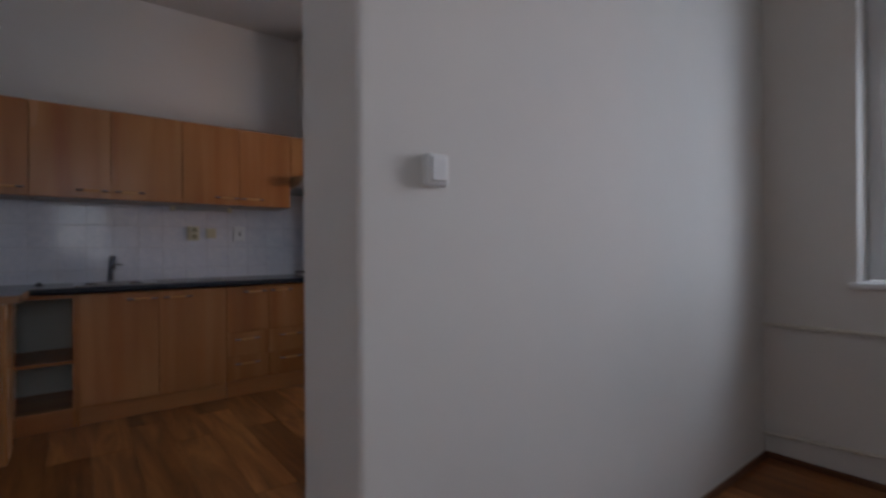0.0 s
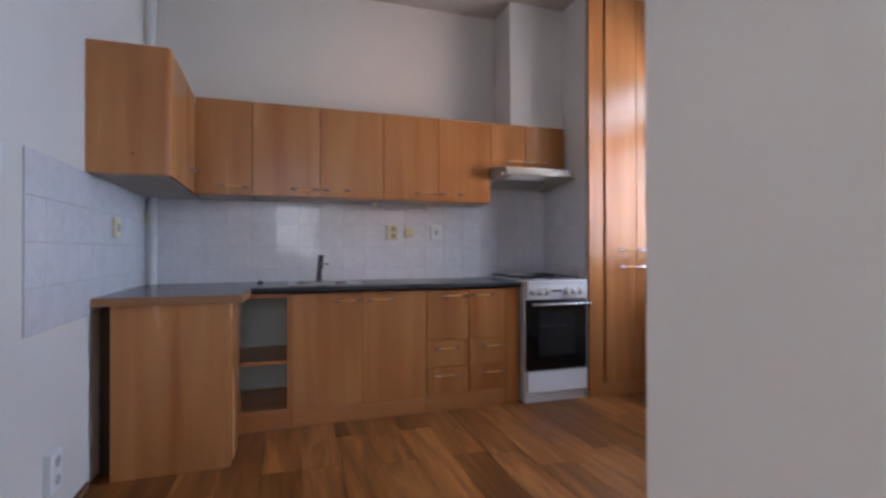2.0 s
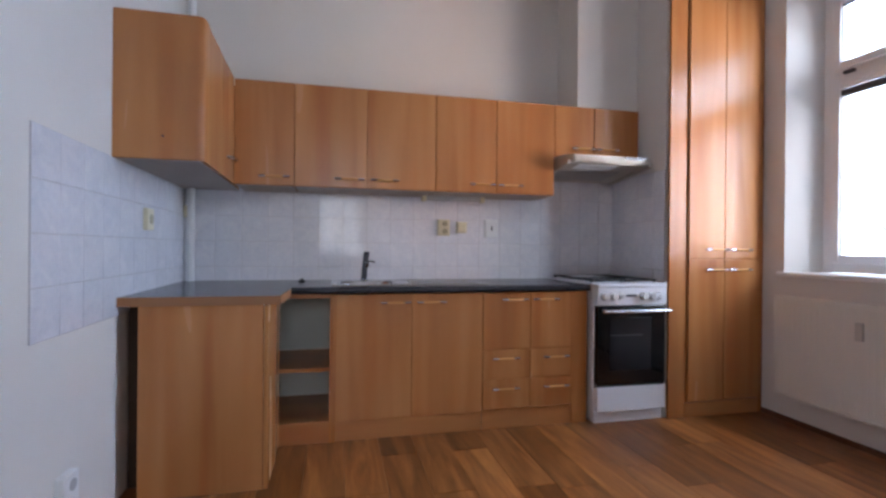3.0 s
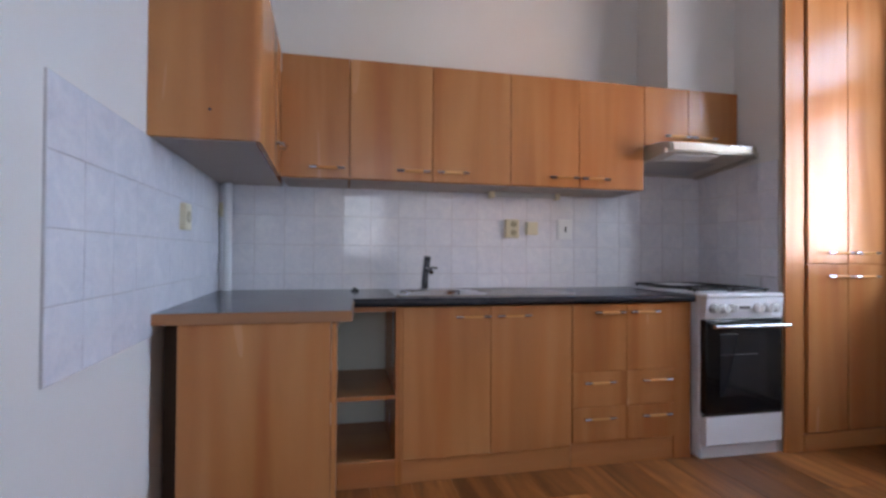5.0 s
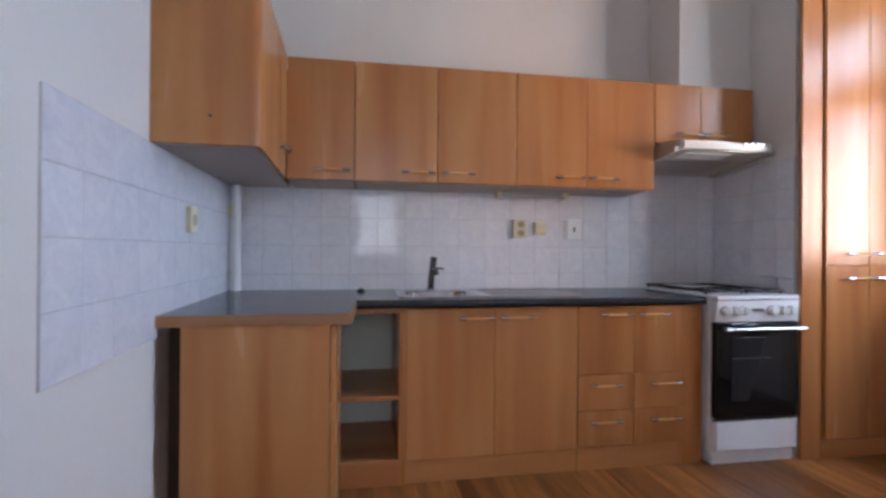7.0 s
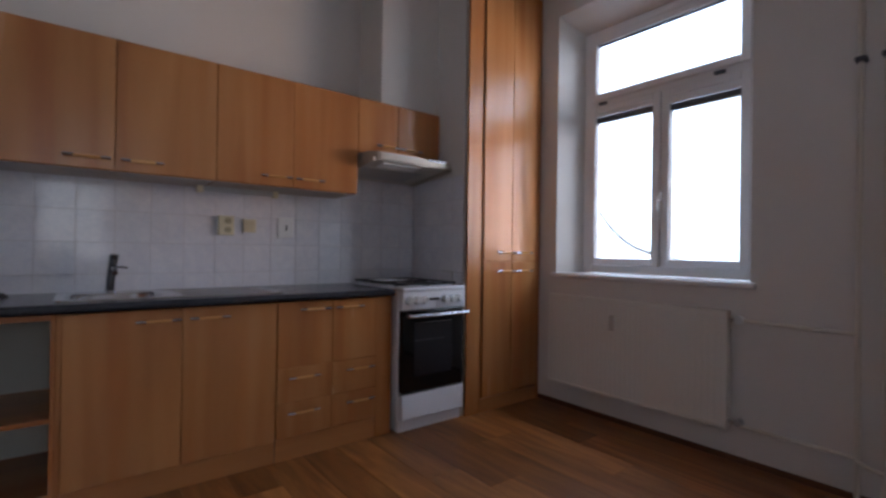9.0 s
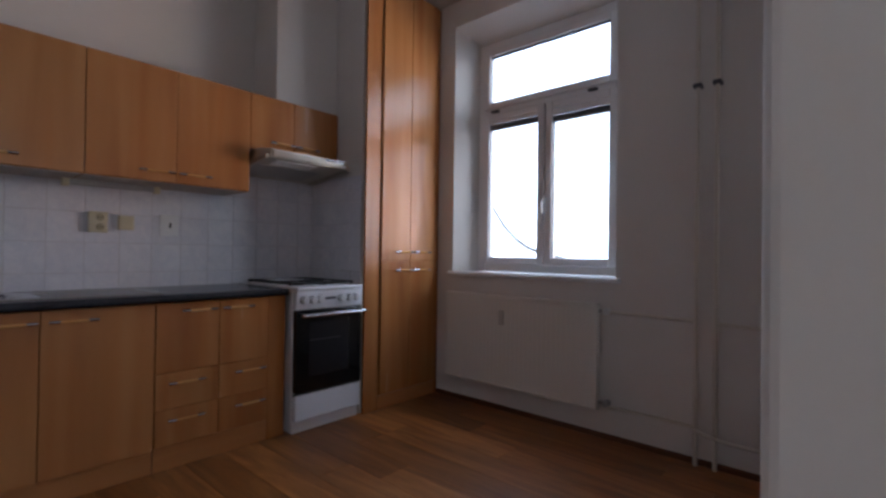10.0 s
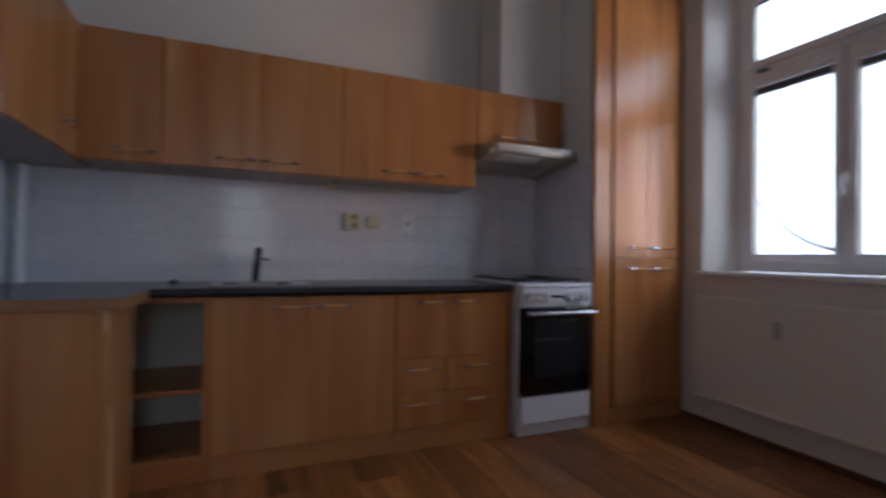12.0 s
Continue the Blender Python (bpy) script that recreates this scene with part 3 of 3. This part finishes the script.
# ---- tall cupboard ----
tc = thing("tall_cupboard", (3.36, -0.3, 0), "floor-to-ceiling beech laminate cupboard with four doors", "cupboard")
YT = -0.65
part("body", box(3.062, XW - 0.002, YT + 0.022, -0.002, 0.0, ZC - 0.012), WOOD_V, tc)
part("filler_panel", box(2.957, 3.078, YT + 0.012, YT + 0.03, 0.0, ZC - 0.014, 0.002), WOOD_V, tc)
part("filler_panel", box(3.645, XW - 0.001, YT + 0.012, YT + 0.03, 0.0, ZC - 0.014, 0.002), WOOD_V, tc)
part("plinth", box(3.08, 3.645, YT + 0.008, YT + 0.026, 0.0, 0.095, 0.002), WOOD_H, tc)
for a, b, hx in ((3.092, 3.367, 3.29), (3.367, 3.645, 3.475)):
    d = front("door", a, b, 0.10, 1.02, YT, tc, gap=0.002)
    handle(hx, 0.955, YT, d)
    d = front("door", a, b, 1.024, ZC - 0.016, YT, tc, gap=0.002)
    handle(hx, 1.085, YT, d)

# ---- sink and tap ----
sk = thing("sink", (1.32, -0.3, 0.86), "stainless steel inset sink with a drainer", "sink")
rim = bmesh.new()
zr = 0.8625
RX0, RX1, RY0, RY1 = 0.855, 1.80, -0.515, -0.09


def rounded(x0, x1, y0, y1, r, z, bm, n=5):
    out = []
    for cx, cy, a0 in ((x1 - r, y1 - r, 0), (x0 + r, y1 - r, 90), (x0 + r, y0 + r, 180), (x1 - r, y0 + r, 270)):
        for k in range(n):
            a = radians(a0 + 90 * k / (n - 1))
            out.append(bm.verts.new((cx + r * math.cos(a), cy + r * math.sin(a), z)))
    return out


def bridge(bm, a, b):
    n = len(a)
    for k in range(n):
        bm.faces.new((a[k], a[(k + 1) % n], b[(k + 1) % n], b[k]))


bowl = bmesh.new()
rings = [rounded(SX0 - 0.02, SX1 + 0.02, SY0 - 0.02, SY1 + 0.035, 0.03, 0.8655, bowl),
         rounded(SX0 + 0.005, SX1 - 0.005, SY0 + 0.005, SY1 - 0.005, 0.12, 0.8635, bowl),
         rounded(SX0 + 0.012, SX1 - 0.012, SY0 + 0.012, SY1 - 0.012, 0.12, 0.85, bowl),
         rounded(SX0 + 0.03, SX1 - 0.03, SY0 + 0.03, SY1 - 0.03, 0.11, 0.73, bowl),
         rounded(SX0 + 0.06, SX1 - 0.06, SY0 + 0.06, SY1 - 0.06, 0.09, 0.715, bowl)]
for a, b in zip(rings, rings[1:]):
    bridge(bowl, a, b)
bowl.faces.new(rings[-1])
part("bowl", bowl, STEEL, sk, "", True)
part("drain", disc(1.07, -0.31, 0.718, 0.03, 0.006, "z"), CHROME, sk)
dr = bmesh.new()
rr = [rounded(RX0, RX1, RY0, RY1, 0.03, 0.8605, dr), rounded(RX0 + 0.004, RX1 - 0.004, RY0 + 0.004, RY1 - 0.004, 0.03, 0.8665, dr),
      rounded(RX0 + 0.014, RX1 - 0.014, RY0 + 0.014, RY1 - 0.014, 0.025, 0.8655, dr)]
for a, b in zip(rr, rr[1:]):
    bridge(dr, a, b)
part("rim", dr, STEEL, sk, "", True)
part("drainer", box(SX1 + 0.018, RX1 - 0.012, RY0 + 0.012, RY1 - 0.012, 0.8612, 0.8642, 0.001), STEEL, sk)
part("tap_ledge", box(RX0 + 0.012, SX1 + 0.02, SY1 + 0.034, RY1 - 0.012, 0.8612, 0.8645, 0.001), STEEL, sk)
for k in range(7):
    yy = -0.45 + 0.05 * k
    part("drainer_rib", tube([(1.33, yy, 0.8645), (1.75, yy, 0.8645)], 0.0035, 6), STEEL, sk)

tp = thing("tap", (1.065, -0.115, 0.8645), "chrome single-lever mixer tap on the sink ledge", "tap")
part("base_ring", disc(1.065, -0.115, 0.869, 0.025, 0.009, "z"), CHROME, tp, "", True)
part("stem", tube([(1.065, -0.115, 0.866), (1.067, -0.115, 0.93), (1.078, -0.117, 1.03)], 0.0185, 16), DARK_CHROME, tp, "", True)
part("spout", tube([(1.072, -0.118, 0.975), (1.074, -0.17, 0.985), (1.076, -0.235, 0.978), (1.076, -0.255, 0.962)], 0.0115, 12), DARK_CHROME, tp, "", True)
lv = part("lever", tube([(1.078, -0.117, 1.03), (1.08, -0.12, 1.05)], 0.019, 14), DARK_CHROME, tp, "", True)
part("lever_arm", tube([(1.078, -0.12, 0.985), (1.105, -0.128, 0.987), (1.135, -0.132, 0.983)], 0.005, 8), DARK_CHROME, lv, "", True)

pl = thing("sink_plug", (0.675, -0.15, 0.86), "small black rubber plug lying on the worktop", "plug")
part("plug_body", disc(0.675, -0.15, 0.866, 0.024, 0.012, "z", 16, 0.018), BLACK, pl, "", True)
part("knob", disc(0.675, -0.15, 0.875, 0.007, 0.008, "z", 12, 0.009), BLACK, pl, "", True)


# ---- electrics ----
def plate(name, at, size, axis, label, category, material, d=0.012):
    """A square-edged wall plate on the north (y) or west (x) wall."""
    t = thing(name, at, label, category)
    x, y, z = at
    w, hh = size
    if axis == "y":
        part("plate", box(x - w / 2, x + w / 2, y - d, y, z - hh / 2, z + hh / 2, 0.004), material, t)
    else:
        part("plate", box(x, x + d, y - w / 2, y + w / 2, z - hh / 2, z + hh / 2, 0.004), material, t)
    return t


YTILE = -0.0085
s = plate("double_socket", (1.617, YTILE, 1.222), (0.085, 0.112), "y", "cream double wall socket on the tiles", "socket", CREAM, 0.03)
for dz in (0.026, -0.026):
    w = part("well", disc(1.624, YTILE - 0.0305, 1.222 + dz, 0.02, 0.003), CREAM_D, s)
    for dx in (-0.008, 0.008):
        part("pin_hole", disc(1.624 + dx, YTILE - 0.0325, 1.222 + dz, 0.0035, 0.002, "y", 10), BLACK, w)
s = plate("light_switch", (1.748, YTILE, 1.225), (0.074, 0.078), "y", "cream surface switch on the tiles", "switch", CREAM, 0.026)
part("rocker", box(1.72, 1.776, YTILE - 0.031, YTILE - 0.025, 1.195, 1.255, 0.003), CREAM, s)
s = plate("key_switch", (1.972, YTILE, 1.222), (0.1, 0.128), "y", "pale grey wall plate with a black key slot", "switch", WHITE_P, 0.012)
part("inner_plate", box(1.934, 2.01, YTILE - 0.0135, YTILE - 0.0115, 1.17, 1.272, 0.002), WHITE_P, s)
part("key_slot", box(1.969, 1.979, YTILE - 0.0150, YTILE - 0.0132, 1.205, 1.24, 0.002), BLACK, s)
s = plate("wall_socket", (west(-0.70) + 0.0085, -0.70, 1.205), (0.078, 0.105), "x", "cream wall socket on the tiled side wall", "socket", CREAM, 0.022)
part("well", disc(west(-0.70) + 0.031, -0.695, 1.205, 0.024, 0.004, "x"), CREAM_D, s)
s = plate("wall_socket", (west(-1.45) + 0.001, -1.45, 0.25), (0.09, 0.15), "x", "white double wall socket low on the wall", "socket", WHITE_P, 0.03)
for dz in (0.035, -0.035):
    part("well", disc(west(-1.45) + 0.032, -1.445, 0.25 + dz, 0.02, 0.003, "x"), GREY_P, s)
s = plate("light_switch", (west(-1.85) + 0.001, -1.85, 1.368), (0.09, 0.09), "x", "white rocker light switch on the plaster", "switch", WHITE_P, 0.014)
part("rocker", box(west(-1.85) + 0.0145, west(-1.85) + 0.022, -1.883, -1.817, 1.335, 1.401, 0.003), WHITE_P, s)
s = thing("light_switch", (1.545, YQ, 1.268), "white surface switch on the partition wall", "switch")
part("plate", box(1.514, 1.576, YQ - 0.026, YQ - 0.001, 1.231, 1.306, 0.006), WHITE_P, s)
part("rocker", box(1.523, 1.568, YQ - 0.032, YQ - 0.025, 1.240, 1.297, 0.004), WHITE_P, s)

lt = thing("under_cabinet_light", (1.66, -0.10, 1.40), "slim strip light with cream end caps under the cabinets", "light")
part("body", box(1.46, 1.87, -0.115, -0.09, 1.417, 1.433, 0.003), GREY_P, lt)
part("tube", tube([(1.47, -0.118, 1.408), (1.86, -0.118, 1.408)], 0.0075, 12), GREY_P, lt, "", True)
for x in (1.445, 1.856):
    part("end_cap", box(x, x + 0.03, -0.13, -0.085, 1.395, 1.433, 0.004), CREAM, lt)

# ---- pipes and radiators ----
rp = thing("riser_pipe", (0.008, -0.055, 0.86), "white painted vertical pipe in the corner", "pipe")
part("pipe", tube([(0.008, -0.055, 0.86), (0.008, -0.055, 1.434)], 0.022, 14), WHITE_P, rp, "", True)
part("pipe", tube([(0.008, -0.055, 2.043), (0.008, -0.055, ZC)], 0.022, 14), WHITE_P, rp, "", True)
part("clip", box(-0.036, -0.008, -0.06, -0.02, 1.255, 1.33, 0.005), CREAM, rp)


def radiator(y0, y1, z0, z1, valve_y):
    """Ribbed steel panel radiator with top grille, on the window wall."""
    xf = 3.612
    r = thing("radiator", (3.65, (y0 + y1) / 2, z0), "off-white ribbed panel radiator under the window", "radiator", "radiators")
    n = int((y0 - y1) / 0.0333)
    prof = []
    st = (y0 - y1 - 0.03) / n
    for k in range(n):
        ya = y0 - 0.015 - k * st
        prof += [(xf, ya), (xf, ya - st * 0.66), (xf + 0.0022, ya - st * 0.76), (xf + 0.0022, ya - st * 0.92)]
    outline = [(xf + 0.02, y0), (xf + 0.004, y0)] + prof + [(xf + 0.004, y1), (xf + 0.02, y1)]
    part("panel", prism(outline, "z", z0 + 0.02, z1 - 0.03), RADIATOR, r)
    part("rail", box(xf - 0.002, xf + 0.02, y1, y0, z1 - 0.03, z1 - 0.002, 0.004), RADIATOR, r)
    part("rail", box(xf - 0.002, xf + 0.02, y1, y0, z0, z0 + 0.022, 0.004), RADIATOR, r)
    part("back_panel", box(xf + 0.035, xf + 0.05, y1, y0, z0 + 0.01, z1 - 0.01, 0.003), RADIATOR, r)
    part("top_grille", box(xf, xf + 0.05, y1, y0, z1 - 0.004, z1, 0.001), RADIATOR, r)
    for yy in (y0 + 0.001, y1 - 0.001):
        part("side_cover", box(xf, xf + 0.05, yy - 0.002, yy + 0.002, z0, z1, 0.001), RADIATOR, r)
    for yy in (y0 - 0.15, y1 + 0.15):
        part("bracket", box(xf + 0.05, XW, yy - 0.015, yy + 0.015, z0 + 0.05, z1 - 0.05), RADIATOR, r)
    va = part("valve", tube([(3.65, y1, z1 - 0.045), (3.65, valve_y, z1 - 0.045)], 0.011, 10), STEEL, r, "", True)
    part("valve_head", disc(3.65, valve_y, z1 - 0.045, 0.022, 0.05, "x", 16, 0.018), WHITE_P, va, "", True)
    va = part("return_valve", tube([(3.65, y1, z0 + 0.045), (3.65, valve_y, z0 + 0.045)], 0.011, 10), STEEL, r, "", True)
    part("cap", disc(3.65, valve_y, z0 + 0.045, 0.019, 0.045, "x", 14), GREY_P, va, "", True)
    return r


r = radiator(-0.79, -1.955, 0.172, 0.797, -2.005)
hm = part("heat_meter", box(3.594, 3.612, -1.315, -1.275, 0.60, 0.70, 0.005), METER, r, "small pale grey heat meter")
radiator(-3.95, -4.85, 0.12, 0.735, -3.90)


def pipe_run(name, points, label, r=0.011):
    t = thing(name, points[0], label, "pipe", "heating pipes")
    part("pipe", tube(points, r, 10), PIPE, t, "", True)
    return t


XPI = XW - 0.032
for yy in (-2.475, -2.565):
    t = pipe_run("heating_riser", [(XPI, yy, -0.012), (XPI, yy, ZC)], "cream painted vertical heating pipe by the window", 0.011)
    part("bracket", box(XPI - 0.022, XW, yy - 0.02, yy + 0.02, 1.958, 1.98, 0.004), BLIND, t, "dark metal pipe clip")
pipe_run("heating_pipe", [(XPI, -2.005, 0.75), (XPI, -2.40, 0.747), (XPI, -2.475, 0.745)], "cream painted pipe from radiator to riser", 0.009)
pipe_run("heating_pipe", [(XPI, -2.565, 0.742), (XPI, -2.75, 0.735), (XPI, YP, 0.73)], "cream painted level pipe to the partition", 0.009)
pipe_run("heating_pipe", [(XPI, -2.005, 0.20), (XPI, -2.40, 0.197), (XPI, -2.475, 0.195)], "cream painted pipe from radiator to riser", 0.009)
pipe_run("heating_pipe", [(XPI - 0.02, -2.475, 0.19), (XPI - 0.03, -2.52, 0.175), (XPI - 0.01, -2.60, 0.155), (XPI, YP, 0.145)], "cream painted level pipe low on the wall", 0.009)
pipe_run("heating_pipe", [(XPI, YQ, 0.69), (XPI, -3.90, 0.69)], "cream painted level pipe beside the partition", 0.009)
pipe_run("heating_pipe", [(XPI, YQ, 0.13), (XPI, -3.90, 0.165)], "cream painted level pipe low on the wall", 0.009)


cb = thing("outdoor_cable", (4.75, -0.65, 1.1), "cable drooping outside the window, paled to grey for the daylight glare", "cable")
part("cable", tube([(4.037, 0.12, 2.02), (4.5, -0.22, 1.75), (4.75, -0.39, 1.57), (4.75, -0.43, 1.50), (4.75, -0.54, 1.35), (4.75, -0.68, 1.22), (4.75, -0.79, 1.15), (4.75, -0.93, 1.10), (4.75, -1.5, 0.97), (4.5, -2.2, 0.93), (4.037, -2.75, 1.0)], 0.019, 8), CABLE, cb, "", True)

# ---- skirting ----
def skirting(x0, x1, y0, y1):
    b = part("baseboard", box(x0, x1, y0, y1, -0.004, 0.032, 0.006), SKIRT)
    tagged(b, "thin dark brown wooden skirting strip along the wall", "baseboard", "", "structure")


skirting(XW - 0.016, XW - 0.0005, YP - 0.0, YT + 0.01)
skirting(XW - 0.016, XW - 0.0005, YE, YQ)
skirting(XP + 0.02, XW - 0.017, YQ - 0.016, YQ - 0.0005)
skirting(XP + 0.02, XW - 0.017, YP + 0.0005, YP + 0.016)
b = part("baseboard", prism([(west(-1.06) + 0.0005, -1.06), (west(-1.06) + 0.016, -1.06), (west(YE) + 0.016, YE), (west(YE) + 0.0005, YE)], "z", -0.004, 0.032), SKIRT)
tagged(b, "thin dark brown wooden skirting strip along the wall", "baseboard", "", "structure")

# ---- tiles ----
PX, PZ, D = 0.1588, 0.1628, 0.008
tile = piece_mesh("tile", PX - 0.0025, PZ - 0.0025, D, 0.0015, TILE)


def tile_field(wall, origin, turn, xs, zs, grout):
    """Tiles over the joints xs and zs of a wall; turn is the wall's heading."""
    base = PLACE[wall.name]
    for xa, xb in zip(xs, xs[1:]):
        for za, zb in zip(zs, zs[1:]):
            full = abs(xb - xa - PX) < 0.002 and abs(zb - za - PZ) < 0.002
            me = tile if full else piece_mesh("tile", xb - xa - 0.0025, zb - za - 0.0025, D, 0.0015, TILE)
            ob = new("tile", me)
            ob.parent = wall
            m = pose(*origin, 0, 0, turn) @ pose((xa + xb) / 2, random.uniform(-0.0003, 0.0003), (za + zb) / 2, random.uniform(-0.35, 0.35), 0, random.uniform(-0.35, 0.35))
            ob.matrix_local = Matrix.Translation(-base) @ m
    g = piece_mesh("grout", xs[-1] - xs[0], zs[-1] - zs[0], 0.006, 0.001, GROUT)
    ob = new("grout_bed", g)
    ob.parent = wall
    ob.matrix_local = Matrix.Translation(-base) @ pose(*origin, 0, 0, turn) @ pose((xs[0] + xs[-1]) / 2, 0, (zs[0] + zs[-1]) / 2)


ZT = [0.785 + PZ * k for k in range(6)]
tile_field(wall_back, (0, 0, 0), 0, [west(0) + 0.008] + [0.133 - PX + PX * k for k in range(19)] + [2.953], ZT, True)
tile_field(wall_left, (west(0), 0, 0), 90 + math.degrees(math.atan(SLANT)), [-1.645 + PX * k for k in range(11)] + [-0.010], ZT[:5], True)
tile_field(wall_nib, (2.955, 0, 0), -90, [0.010] + [0.010 + PX * k for k in range(1, 4)] + [0.60], ZT, True)

# ---- floor planks ----
PW, PL = 0.19, 1.28
plank = piece_mesh("plank", PW - 0.0012, PL - 0.0012, 0.012, 0.001, PLANK)
base = PLACE[floor.name]
x = -0.02 - PW
while x < XW:
    y = 0.02 + random.uniform(0, PL)
    while y > YE:
        ya, yb = min(y, 0.0), max(y - PL, YE)
        if ya - yb > 0.02:
            whole = abs(ya - yb - PL) < 1e-6
            ob = new("plank", plank if whole else piece_mesh("plank", PW - 0.0012, ya - yb - 0.0012, 0.012, 0.001, PLANK))
            ob.parent = floor
            ob.matrix_local = Matrix.Translation(-base) @ pose(x + PW / 2, (ya + yb) / 2, -0.012, -90, 0, 0)
        y -= PL
    x += PW
